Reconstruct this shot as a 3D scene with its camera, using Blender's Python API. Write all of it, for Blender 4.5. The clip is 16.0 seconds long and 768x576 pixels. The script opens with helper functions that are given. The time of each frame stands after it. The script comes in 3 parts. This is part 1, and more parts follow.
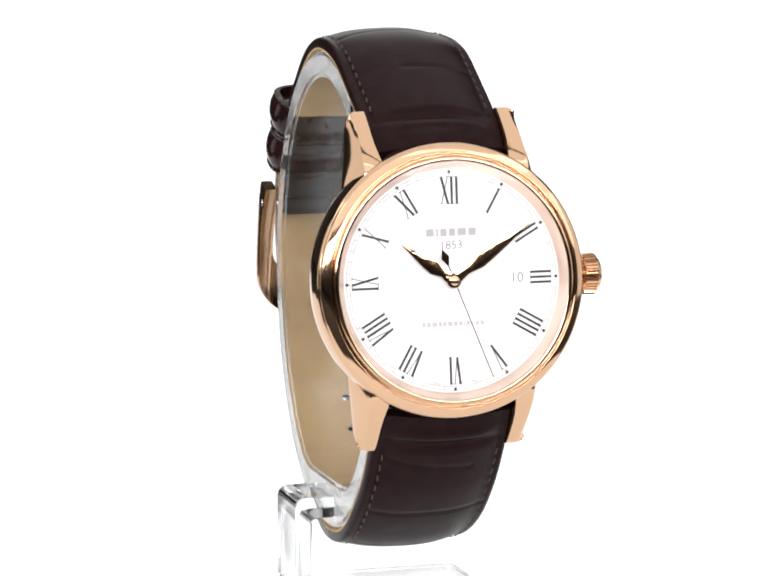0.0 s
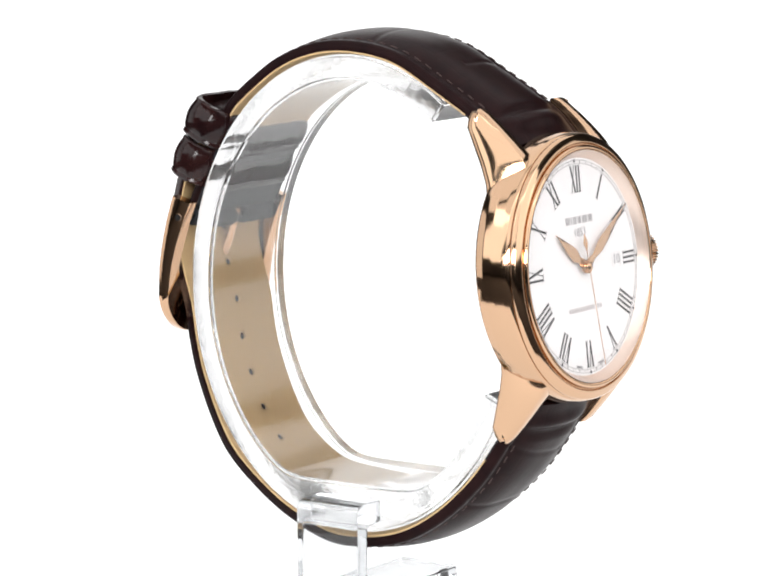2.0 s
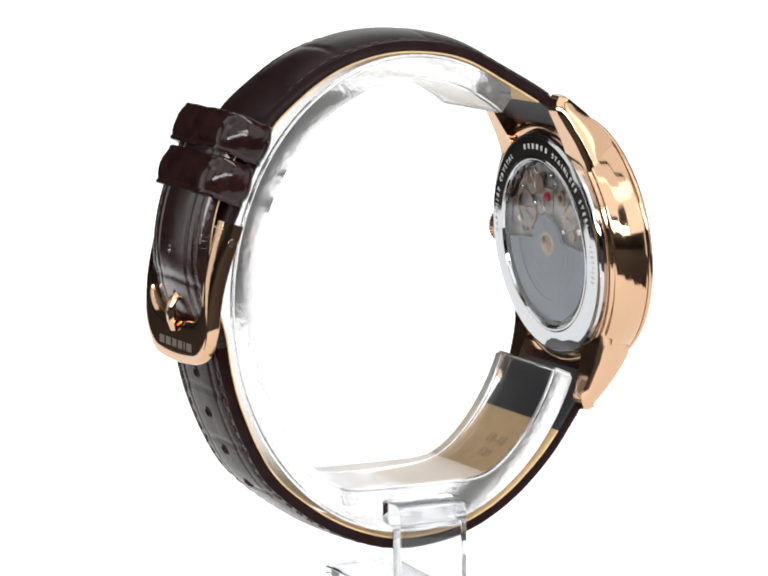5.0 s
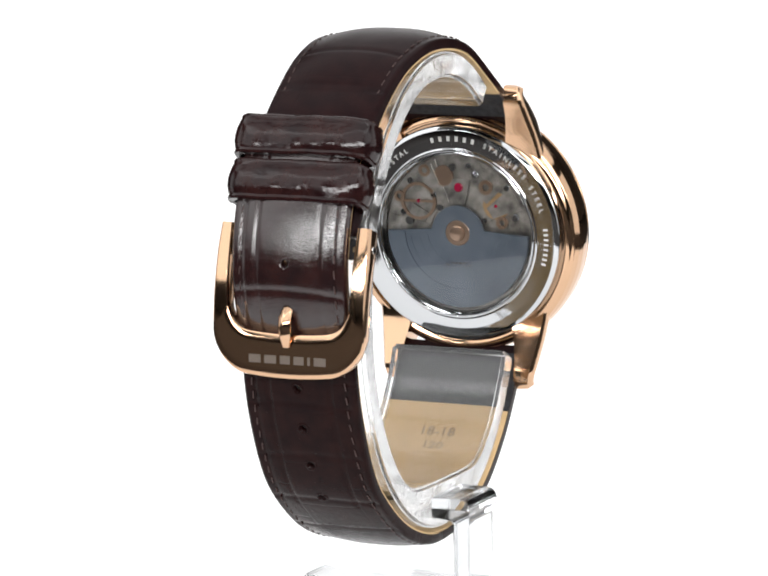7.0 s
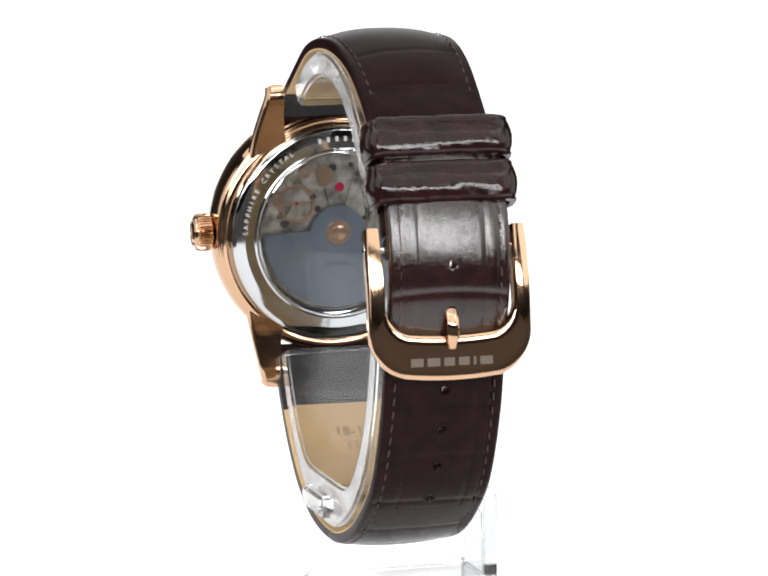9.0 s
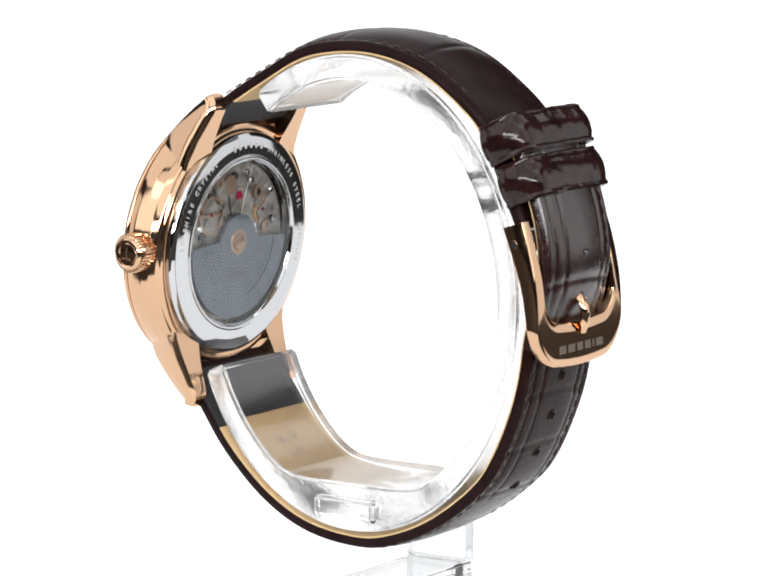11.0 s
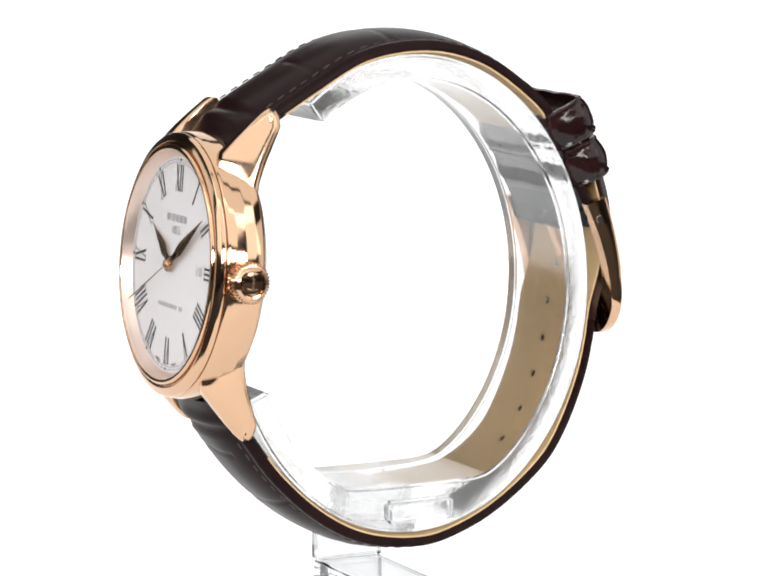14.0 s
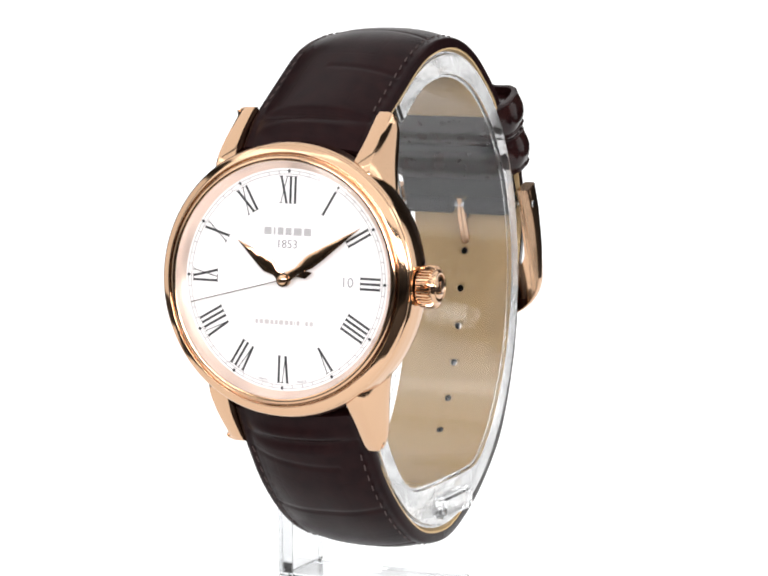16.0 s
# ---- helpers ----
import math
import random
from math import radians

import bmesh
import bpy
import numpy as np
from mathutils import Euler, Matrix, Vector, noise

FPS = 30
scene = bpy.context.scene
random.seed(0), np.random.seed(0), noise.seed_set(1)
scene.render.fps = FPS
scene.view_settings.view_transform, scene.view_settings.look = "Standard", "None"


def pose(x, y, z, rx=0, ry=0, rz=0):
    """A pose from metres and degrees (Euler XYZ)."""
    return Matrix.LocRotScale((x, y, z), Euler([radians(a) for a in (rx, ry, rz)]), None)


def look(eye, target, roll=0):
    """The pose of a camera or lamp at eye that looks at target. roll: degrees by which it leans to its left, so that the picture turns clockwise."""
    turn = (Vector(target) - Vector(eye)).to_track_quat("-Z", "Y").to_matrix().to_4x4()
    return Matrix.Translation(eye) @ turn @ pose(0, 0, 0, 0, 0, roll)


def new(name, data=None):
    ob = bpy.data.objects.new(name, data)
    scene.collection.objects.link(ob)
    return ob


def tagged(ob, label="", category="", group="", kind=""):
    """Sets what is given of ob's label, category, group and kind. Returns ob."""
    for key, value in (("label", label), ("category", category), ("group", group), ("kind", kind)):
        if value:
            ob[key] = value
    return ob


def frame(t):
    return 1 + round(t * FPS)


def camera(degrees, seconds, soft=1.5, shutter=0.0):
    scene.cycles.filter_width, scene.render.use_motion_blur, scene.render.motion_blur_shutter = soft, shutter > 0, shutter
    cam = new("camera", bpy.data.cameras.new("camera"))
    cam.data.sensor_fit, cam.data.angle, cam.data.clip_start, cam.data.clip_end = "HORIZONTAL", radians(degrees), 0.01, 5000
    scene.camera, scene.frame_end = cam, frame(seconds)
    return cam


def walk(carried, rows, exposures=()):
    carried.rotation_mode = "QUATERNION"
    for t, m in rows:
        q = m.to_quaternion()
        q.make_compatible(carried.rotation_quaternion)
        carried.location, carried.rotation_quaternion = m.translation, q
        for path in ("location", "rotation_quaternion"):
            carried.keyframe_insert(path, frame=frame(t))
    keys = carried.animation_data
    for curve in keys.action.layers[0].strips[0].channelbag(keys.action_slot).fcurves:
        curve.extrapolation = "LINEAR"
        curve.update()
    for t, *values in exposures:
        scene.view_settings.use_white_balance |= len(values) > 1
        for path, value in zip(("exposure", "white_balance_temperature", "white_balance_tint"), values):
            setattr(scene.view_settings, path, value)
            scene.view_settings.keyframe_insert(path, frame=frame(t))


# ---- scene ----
# The watch and its stand turn on a white sweep with added glow; lengths below are in millimetres.
HUB_Z = 0.0487                     # height of the strap ring's centre over the table
DIST, TILT = 0.54785, 0.142
AIM_X, AIM_Z = -0.0003, HUB_Z - 0.0001
cam = camera(12.337, 16.0, soft=2.0)
EYE = (AIM_X, -DIST * math.cos(TILT), AIM_Z + DIST * math.sin(TILT))
VIEW = look(EYE, (AIM_X, 0, AIM_Z), -0.3)
walk(cam, [(0, VIEW), (16, VIEW)])

# ---- light ----
world = bpy.data.worlds.new("studio")
scene.world = world
world.use_nodes = True
world.node_tree.nodes["Background"].inputs[0].default_value = (0.9, 0.95, 1.0, 1)
world.node_tree.nodes["Background"].inputs[1].default_value = 0.02
scene.view_settings.exposure = 0.0


def softbox(name, at, target, wide, high, radiance, colour=(1, 1, 1)):
    data = bpy.data.lights.new(name, "AREA")
    data.shape, data.size, data.size_y = "RECTANGLE", wide, high
    data.energy = radiance * math.pi * wide * high
    data.color = colour
    lamp = new(name, data)
    lamp.matrix_world = look(at, target)
    return lamp


softbox("overhead_softbox", (0, -0.33, 0.85), (0, -0.33, 0), 2.2, 0.42, 1.35)
softbox("overhead_softbox", (0, 0.40, 0.85), (0, 0.40, 0), 2.2, 0.95, 1.35)
softbox("front_softbox", (0, -0.66, 0.66), (0, 0, 0.05), 1.4, 0.56, 1.7)
softbox("strip_softbox", (0, -0.83, 0.295), (0, 0, 0.05), 1.8, 0.12, 21.0)
for side in (-1, 1):
    softbox("side_softbox", (0.85 * side, -0.36, 0.52), (0, 0, 0.05), 0.6, 0.7, 1.9)
softbox("flank_softbox", (0.52, 0.07, 0.155), (0, 0, 0.155), 0.38, 0.33, 1.15)
softbox("flank_softbox", (-0.51, 0.12, 0.155), (0, 0, 0.155), 0.27, 0.33, 1.15)


# ---- materials ----
def material(name, colour, rough=0.5, metal=0.0, **more):
    m = bpy.data.materials.new(name)
    m.use_nodes = True
    b = m.node_tree.nodes["Principled BSDF"]
    b.inputs["Base Color"].default_value = (*colour, 1)
    b.inputs["Roughness"].default_value = rough
    b.inputs["Metallic"].default_value = metal
    for key, value in more.items():
        b.inputs[key.replace("_", " ")].default_value = value
    return m


def node(m, kind, **props):
    n = m.node_tree.nodes.new(kind)
    for key, value in props.items():
        n.inputs[key.replace("_", " ")].default_value = value
    return n


def link(m, a, i, b, j):
    m.node_tree.links.new(a.outputs[i], b.inputs[j])


def vary(m, scale, low, high, what="Base Color", coords="Object", detail=4.0, stretch=(1, 1, 1)):
    """Noise between two values drives an input of the material."""
    b = m.node_tree.nodes["Principled BSDF"]
    co = node(m, "ShaderNodeTexCoord")
    mp = node(m, "ShaderNodeMapping", Scale=stretch)
    nz = node(m, "ShaderNodeTexNoise", Scale=scale, Detail=detail)
    rp = node(m, "ShaderNodeValToRGB")
    rp.color_ramp.elements[0].position, rp.color_ramp.elements[1].position = 0.3, 0.7
    rp.color_ramp.elements[0].color = (*low, 1) if isinstance(low, tuple) else (low, low, low, 1)
    rp.color_ramp.elements[1].color = (*high, 1) if isinstance(high, tuple) else (high, high, high, 1)
    link(m, co, coords, mp, 0)
    link(m, mp, 0, nz, 0)
    link(m, nz, 0, rp, 0)
    link(m, rp, 0, b, what)
    return mp


def relief(m, scale, strength, distance, kind="ShaderNodeTexNoise", coords="Object", stretch=(1, 1, 1), out=0):
    """A bump on top of the bumps that the material has."""
    b = m.node_tree.nodes["Principled BSDF"]
    co = node(m, "ShaderNodeTexCoord")
    mp = node(m, "ShaderNodeMapping", Scale=stretch)
    tx = node(m, kind, Scale=scale)
    bp = node(m, "ShaderNodeBump", Strength=strength, Distance=distance)
    link(m, co, coords, mp, 0)
    link(m, mp, 0, tx, 0)
    link(m, tx, out, bp, "Height")
    if b.inputs["Normal"].is_linked:
        m.node_tree.links.new(b.inputs["Normal"].links[0].from_socket, bp.inputs["Normal"])
    link(m, bp, 0, b, "Normal")
    return tx


gold = material("rose_gold_polished", (0.60, 0.388, 0.248), 0.10, 1.0)
vary(gold, 2500, 0.075, 0.10, "Roughness")
gold_soft = material("rose_gold_satin", (0.62, 0.43, 0.31), 0.25, 1.0)
flange_gold = material("pale_pink_gold_satin", (0.80, 0.64, 0.55), 0.3, 0.8)
steel = material("steel_polished", (0.53, 0.54, 0.555), 0.06, 1.0)
vary(steel, 2500, 0.045, 0.07, "Roughness")
engraved = material("engraving_pale", (0.45, 0.45, 0.44), 0.6)
engraved_gold = material("engraving_dull", (0.11, 0.088, 0.072), 0.55, 0.5)
gilt_dark = material("dark_gilt", (0.30, 0.21, 0.155), 0.3, 1.0)

dial_white = material("silvered_dial", (0.92, 0.92, 0.92), 0.45)
vary(dial_white, 60, (0.695, 0.67, 0.672), (0.72, 0.695, 0.695))
ink = material("black_print", (0.012, 0.012, 0.014), 0.4)
grey_ink = material("grey_print", (0.20, 0.19, 0.20), 0.5)
pale_ink = material("pale_grey_print", (0.22, 0.205, 0.205), 0.5)
coral_ink = material("red_grey_print", (0.40, 0.365, 0.365), 0.5)
frame_ink = material("faint_grey_print", (0.56, 0.535, 0.535), 0.5)
mark_ink = material("mid_grey_print", (0.33, 0.315, 0.32), 0.5)

def croc(m, strength, wide):
    """Long scales in rows along the strap, as soft sunken joints; u runs along it, v across, in millimetres."""
    b = m.node_tree.nodes["Principled BSDF"]
    co = node(m, "ShaderNodeTexCoord")
    nz = node(m, "ShaderNodeTexNoise", Scale=0.22, Detail=2.0)
    ad = node(m, "ShaderNodeMixRGB", Fac=1.6)
    ad.blend_type = "ADD"
    mp = node(m, "ShaderNodeMapping", Location=(1.5, 5.0, 0))
    bk = node(m, "ShaderNodeTexBrick", Scale=1.0, Mortar_Size=0.22, Mortar_Smooth=0.9, Brick_Width=wide, Row_Height=10.0)
    bp = node(m, "ShaderNodeBump", Strength=strength, Distance=0.0004)
    bp.invert = True
    link(m, co, "UV", ad, 1)
    link(m, co, "UV", nz, 0)
    link(m, nz, "Color", ad, 2)
    link(m, ad, 0, mp, 0)
    link(m, mp, 0, bk, 0)
    link(m, bk, "Fac", bp, "Height")
    if b.inputs["Normal"].is_linked:
        m.node_tree.links.new(b.inputs["Normal"].links[0].from_socket, bp.inputs["Normal"])
    link(m, bp, 0, b, "Normal")


leather = material("brown_croc_leather", (0.03, 0.013, 0.011), 0.3, Specular_IOR_Level=0.05)
vary(leather, 0.35, (0.007, 0.0028, 0.0033), (0.0125, 0.0046, 0.0048), coords="UV")
croc(leather, 0.05, 15.0)
relief(leather, 5.0, 0.25, 0.0001, coords="UV", stretch=(1, 0.35, 1))
relief(leather, 0.3, 0.05, 0.00025, "ShaderNodeTexVoronoi", coords="UV", stretch=(1, 0.6, 1))
leather_gloss = material("brown_croc_leather_glossy", (0.028, 0.012, 0.011), 0.2, Specular_IOR_Level=0.07)
vary(leather_gloss, 0.35, (0.006, 0.0022, 0.0024), (0.012, 0.0042, 0.0038), coords="UV")
croc(leather_gloss, 0.12, 9.0)
relief(leather_gloss, 1.0, 0.22, 0.0002, coords="UV", stretch=(0.6, 1.2, 1))
relief(leather_gloss, 7.0, 0.2, 0.00006, coords="UV")
vary(leather_gloss, 1.3, 0.12, 0.28, "Roughness", coords="UV")


def glaze(name, coords, k, gloss):
    """Polished crocodile leather with fine wrinkles and creases; k turns the coordinates into millimetres."""
    m = material(name, (0.012, 0.004, 0.004), 0.13, Specular_IOR_Level=gloss)
    vary(m, 0.35 * k, (0.007, 0.0025, 0.003), (0.018, 0.006, 0.0055), coords=coords)
    vary(m, 1.1 * k, 0.07, 0.2, "Roughness", coords=coords)
    return m


leather_tail = glaze("brown_croc_leather_glazed", "UV", 1.0, 0.75)
relief(leather_tail, 1.2, 0.12, 0.00015, coords="UV", stretch=(0.8, 1.2, 1))
relief(leather_tail, 4.5, 0.4, 0.00009, coords="UV")
relief(leather_tail, 0.45, 0.14, 0.0002, "ShaderNodeTexVoronoi", coords="UV", stretch=(0.7, 1, 1))
leather_loop = glaze("brown_croc_leather_creased", "Object", 1000.0, 0.28)
relief(leather_loop, 220, 0.22, 0.0006, coords="Object", stretch=(1, 1, 1.6))
relief(leather_loop, 900, 0.25, 0.00012, coords="Object")
cre = relief(leather_loop, 130, 0.22, 0.0005, "ShaderNodeTexVoronoi", coords="Object", stretch=(1, 0.6, 1.4))
cre.feature = "DISTANCE_TO_EDGE"
lining_tan = material("tan_leather_lining", (0.50, 0.37, 0.23), 0.7)
vary(lining_tan, 0.5, (0.47, 0.32, 0.155), (0.53, 0.365, 0.185), coords="UV")
relief(lining_tan, 9.0, 0.3, 0.00006, coords="UV")
lining_black = material("dark_grey_leather_lining", (0.05, 0.048, 0.05), 0.6, Specular_IOR_Level=0.2)
vary(lining_black, 1.2, (0.011, 0.011, 0.013), (0.028, 0.028, 0.031), coords="UV")
relief(lining_black, 8.0, 0.3, 0.00006, coords="UV")
thread = material("brown_thread", (0.035, 0.017, 0.015), 0.6)
stamp = material("dark_stamp", (0.20, 0.14, 0.08), 0.7)

rotor_grey = material("blue_grey_rotor", (0.09, 0.11, 0.135), 0.36, 0.7)
vary(rotor_grey, 160, (0.075, 0.094, 0.12), (0.135, 0.16, 0.195))
plate_grey = material("nickel_bridge", (0.42, 0.41, 0.38), 0.35, 0.85)
vary(plate_grey, 500, (0.10, 0.096, 0.09), (0.38, 0.36, 0.33))
brass = material("brass_wheel", (0.50, 0.33, 0.18), 0.3, 1.0)
ruby = material("ruby_jewel", (0.22, 0.006, 0.03), 0.08)
dark_metal = material("dark_recess_metal", (0.05, 0.05, 0.05), 0.4, 0.8)

acrylic = bpy.data.materials.new("clear_acrylic")
acrylic.use_nodes = True
nt = acrylic.node_tree
nt.nodes.remove(nt.nodes["Principled BSDF"])
glass = node(acrylic, "ShaderNodeBsdfGlass", Color=(0.995, 0.997, 1.0, 1), Roughness=0.1, IOR=1.49)
link(acrylic, glass, 0, nt.nodes["Material Output"], 0)

acrylic_edge = bpy.data.materials.new("frosted_acrylic_edge")
acrylic_edge.use_nodes = True
nt = acrylic_edge.node_tree
nt.nodes.remove(nt.nodes["Principled BSDF"])
frost = node(acrylic_edge, "ShaderNodeBsdfGlass", Color=(1, 1, 1, 1), Roughness=0.12, IOR=1.49)
co = node(acrylic_edge, "ShaderNodeTexCoord")
nz = node(acrylic_edge, "ShaderNodeTexNoise", Scale=1000.0, Detail=4.0)
bp = node(acrylic_edge, "ShaderNodeBump", Strength=0.4, Distance=0.0003)
link(acrylic_edge, co, "Object", nz, 0)
link(acrylic_edge, nz, 0, bp, "Height")
link(acrylic_edge, bp, 0, frost, "Normal")
milk = node(acrylic_edge, "ShaderNodeBsdfTranslucent", Color=(0.95, 0.955, 0.96, 1))
milk_mix = node(acrylic_edge, "ShaderNodeMixShader", Fac=0.10)
link(acrylic_edge, frost, 0, milk_mix, 1)
link(acrylic_edge, milk, 0, milk_mix, 2)
link(acrylic_edge, milk_mix, 0, nt.nodes["Material Output"], 0)

acrylic_clear = acrylic.copy()
acrylic_clear.name = "clear_cut_acrylic"
acrylic_clear.node_tree.nodes["Glass BSDF"].inputs["Roughness"].default_value = 0.01
acrylic_clear.node_tree.nodes["Glass BSDF"].inputs["Color"].default_value = (0.915, 0.92, 0.925, 1)

crystal_mat = bpy.data.materials.new("sapphire_crystal")
crystal_mat.use_nodes = True
nt = crystal_mat.node_tree
nt.nodes.remove(nt.nodes["Principled BSDF"])
clear = node(crystal_mat, "ShaderNodeBsdfTransparent", Color=(0.99, 0.99, 0.99, 1))
shine = node(crystal_mat, "ShaderNodeBsdfGlossy", Roughness=0.02)
mixed = node(crystal_mat, "ShaderNodeMixShader")
facing = node(crystal_mat, "ShaderNodeLayerWeight", Blend=0.5)
steep = node(crystal_mat, "ShaderNodeMath")
steep.operation = "POWER"
steep.inputs[1].default_value = 4.0
gain = node(crystal_mat, "ShaderNodeMath")
gain.name, gain.operation = "gain", "MULTIPLY_ADD"
gain.inputs[1].default_value, gain.inputs[2].default_value = 0.72, 0.015
link(crystal_mat, facing, "Facing", steep, 0)
link(crystal_mat, steep, 0, gain, 0)
link(crystal_mat, gain, 0, mixed, 0)
link(crystal_mat, clear, 0, mixed, 1)
link(crystal_mat, shine, 0, mixed, 2)
link(crystal_mat, mixed, 0, nt.nodes["Material Output"], 0)
back_glass = crystal_mat.copy()
back_glass.name = "flat_mineral_glass"
back_glass.node_tree.nodes["gain"].inputs[1].default_value = 0.55
back_glass.node_tree.nodes["gain"].inputs[2].default_value = 0.025

# Sweep is no lamp: emission is added so it stays pure white.
added_glow = material("white_backdrop_added_glow", (0.2, 0.2, 0.2), 0.6)
added_glow.node_tree.nodes["Principled BSDF"].inputs["Emission Color"].default_value = (1, 1, 1, 1)
added_glow.node_tree.nodes["Principled BSDF"].inputs["Emission Strength"].default_value = 1.0
dark_wall = material("dark_studio_wall", (0.02, 0.018, 0.016), 0.95, Specular_IOR_Level=0.1)
vary(dark_wall, 3, (0.015, 0.013, 0.012), (0.026, 0.022, 0.02))

grey_wall = material("grey_studio_wall", (0.2, 0.19, 0.18), 0.9)
vary(grey_wall, 3, (0.17, 0.16, 0.15), (0.23, 0.215, 0.205))

# ---- building tools ----
MM = 0.001
CASE = pose(0, -35.3, 5.8, 84.4, 0, 0)      # dial's centre; x to three o'clock, y to twelve, z out of the face


def part(name, bm, mat, parent, label="", at=None, sharp=35):
    """One bmesh, in millimetres, as one mesh object under a thing or a part."""
    if at is not None:
        bm.transform(at)
    bm.transform(Matrix.Scale(MM, 4))
    bmesh.ops.recalc_face_normals(bm, faces=bm.faces)
    me = bpy.data.meshes.new(name)
    bm.to_mesh(me)
    bm.free()
    for p in me.polygons:
        p.use_smooth = True
    me.set_sharp_from_angle(angle=radians(sharp))
    me.materials.append(mat)
    ob = new(name, me)
    ob.parent = parent
    if label:
        ob["label"] = label
    return ob


def revolve(profile, n=128, closed=False):
    """A ring or disc about z from a profile of (radius, height)."""
    bm = bmesh.new()
    rings = []
    for r, h in profile:
        if r < 1e-6:
            rings.append([bm.verts.new((0, 0, h))])
        else:
            rings.append([bm.verts.new((r * math.cos(2 * math.pi * k / n), r * math.sin(2 * math.pi * k / n), h)) for k in range(n)])
    pairs = list(zip(rings, rings[1:])) + ([(rings[-1], rings[0])] if closed else [])
    for a, b in pairs:
        for k in range(n):
            q = [a[k % len(a)], a[(k + 1) % n % len(a)], b[(k + 1) % n % len(b)], b[k % len(b)]]
            q = list(dict.fromkeys(q))
            if len(q) > 2:
                bm.faces.new(q)
    return bm


def rounded(profile, r=0.25, steps=4):
    """Rounds the inner corners of an open profile."""
    out = [profile[0]]
    for a, b, c in zip(profile, profile[1:], profile[2:]):
        a, b, c = Vector(a), Vector(b), Vector(c)
        d = min(r, (a - b).length * 0.45, (c - b).length * 0.45)
        p, q = b + (a - b).normalized() * d, b + (c - b).normalized() * d
        for k in range(steps + 1):
            t = k / steps
            out.append(tuple((1 - t) ** 2 * p + 2 * t * (1 - t) * b + t * t * q))
    return out + [profile[-1]]


def prism(outline, z0, z1, bevel=0.0, seg=2):
    """An outline in x and y with a thickness."""
    bm = bmesh.new()
    lo = [bm.verts.new((x, y, z0)) for x, y in outline]
    hi = [bm.verts.new((x, y, z1)) for x, y in outline]
    bm.faces.new(lo[::-1])
    bm.faces.new(hi)
    for k in range(len(lo)):
        j = (k + 1) % len(lo)
        bm.faces.new((lo[k], lo[j], hi[j], hi[k]))
    if bevel:
        bmesh.ops.bevel(bm, geom=bm.edges[:], offset=bevel, segments=seg, affect="EDGES", clamp_overlap=True)
    return bm


def join(bm, other, m=None):
    """Adds another bmesh to bm."""
    if m is not None:
        other.transform(m)
    me = bpy.data.meshes.new("scratch")
    other.to_mesh(me)
    other.free()
    bm.from_mesh(me)
    bpy.data.meshes.remove(me)
    return bm


def stroke(a, b, w, z0=0.0, z1=0.05):
    """A flat printed stroke from a to b."""
    a, b = Vector(a), Vector(b)
    n = (b - a).normalized()
    n = Vector((-n.y, n.x)) * w / 2
    return prism([tuple(a + n), tuple(a - n), tuple(b - n), tuple(b + n)], z0, z1)


def box(x0, x1, y0, y1, z0, z1, bevel=0.0, seg=2):
    return prism([(x0, y0), (x1, y0), (x1, y1), (x0, y1)], z0, z1, bevel, seg)


def text(body, size, depth=0.02):
    """Lettering in the built-in font, centred."""
    cu = bpy.data.curves.new("lettering", "FONT")
    cu.body, cu.size, cu.extrude = body, size, depth
    cu.align_x, cu.align_y = "CENTER", "CENTER"
    cu.resolution_u = 3
    ob = new("lettering", cu)
    dg = bpy.context.evaluated_depsgraph_get()
    me = bpy.data.meshes.new_from_object(ob.evaluated_get(dg))
    bm = bmesh.new()
    bm.from_mesh(me)
    bpy.data.objects.remove(ob)
    bpy.data.curves.remove(cu)
    bpy.data.meshes.remove(me)
    return bm


class Path:
    """A smooth line in the y-z plane through a few points, measured along its length; its normal points away from the middle."""

    def __init__(self, points, sub=24):
        p = [Vector(q) for q in points]
        p = [2 * p[0] - p[1]] + p + [2 * p[-1] - p[-2]]
        self.line = []
        for a, b, c, d in zip(p, p[1:], p[2:], p[3:]):
            for k in range(sub):
                t = k / sub
                self.line.append(0.5 * (2 * b + (c - a) * t + (2 * a - 5 * b + 4 * c - d) * t * t + (3 * b - a - 3 * c + d) * t ** 3))
        self.line.append(p[-2])
        for _ in range(30):
            self.line = [self.line[0]] + [(a + 2 * b + c) / 4 for a, b, c in zip(self.line, self.line[1:], self.line[2:])] + [self.line[-1]]
        self.sums = [0.0]
        for a, b in zip(self.line, self.line[1:]):
            self.sums.append(self.sums[-1] + (b - a).length)
        self.length = self.sums[-1]

    def at(self, s):
        k = min(max(int(np.searchsorted(self.sums, s)), 1), len(self.line) - 1)
        f = (s - self.sums[k - 1]) / (self.sums[k] - self.sums[k - 1])
        p = self.line[k - 1].lerp(self.line[k], f)
        a, b = self.line[max(k - 4, 0)], self.line[min(k + 3, len(self.line) - 1)]
        d = (b - a).normalized()
        n = Vector((-d.y, d.x))
        if n.dot(p) < 0:
            n = -n
        return p, d, n

    def place(self, x, s, h):
        p, d, n = self.at(s)
        q = p + n * h
        return (x, q.x, q.y)

    def near(self, y, z):
        k = min(range(len(self.line)), key=lambda i: (self.line[i] - Vector((y, z))).length)
        return self.sums[k]


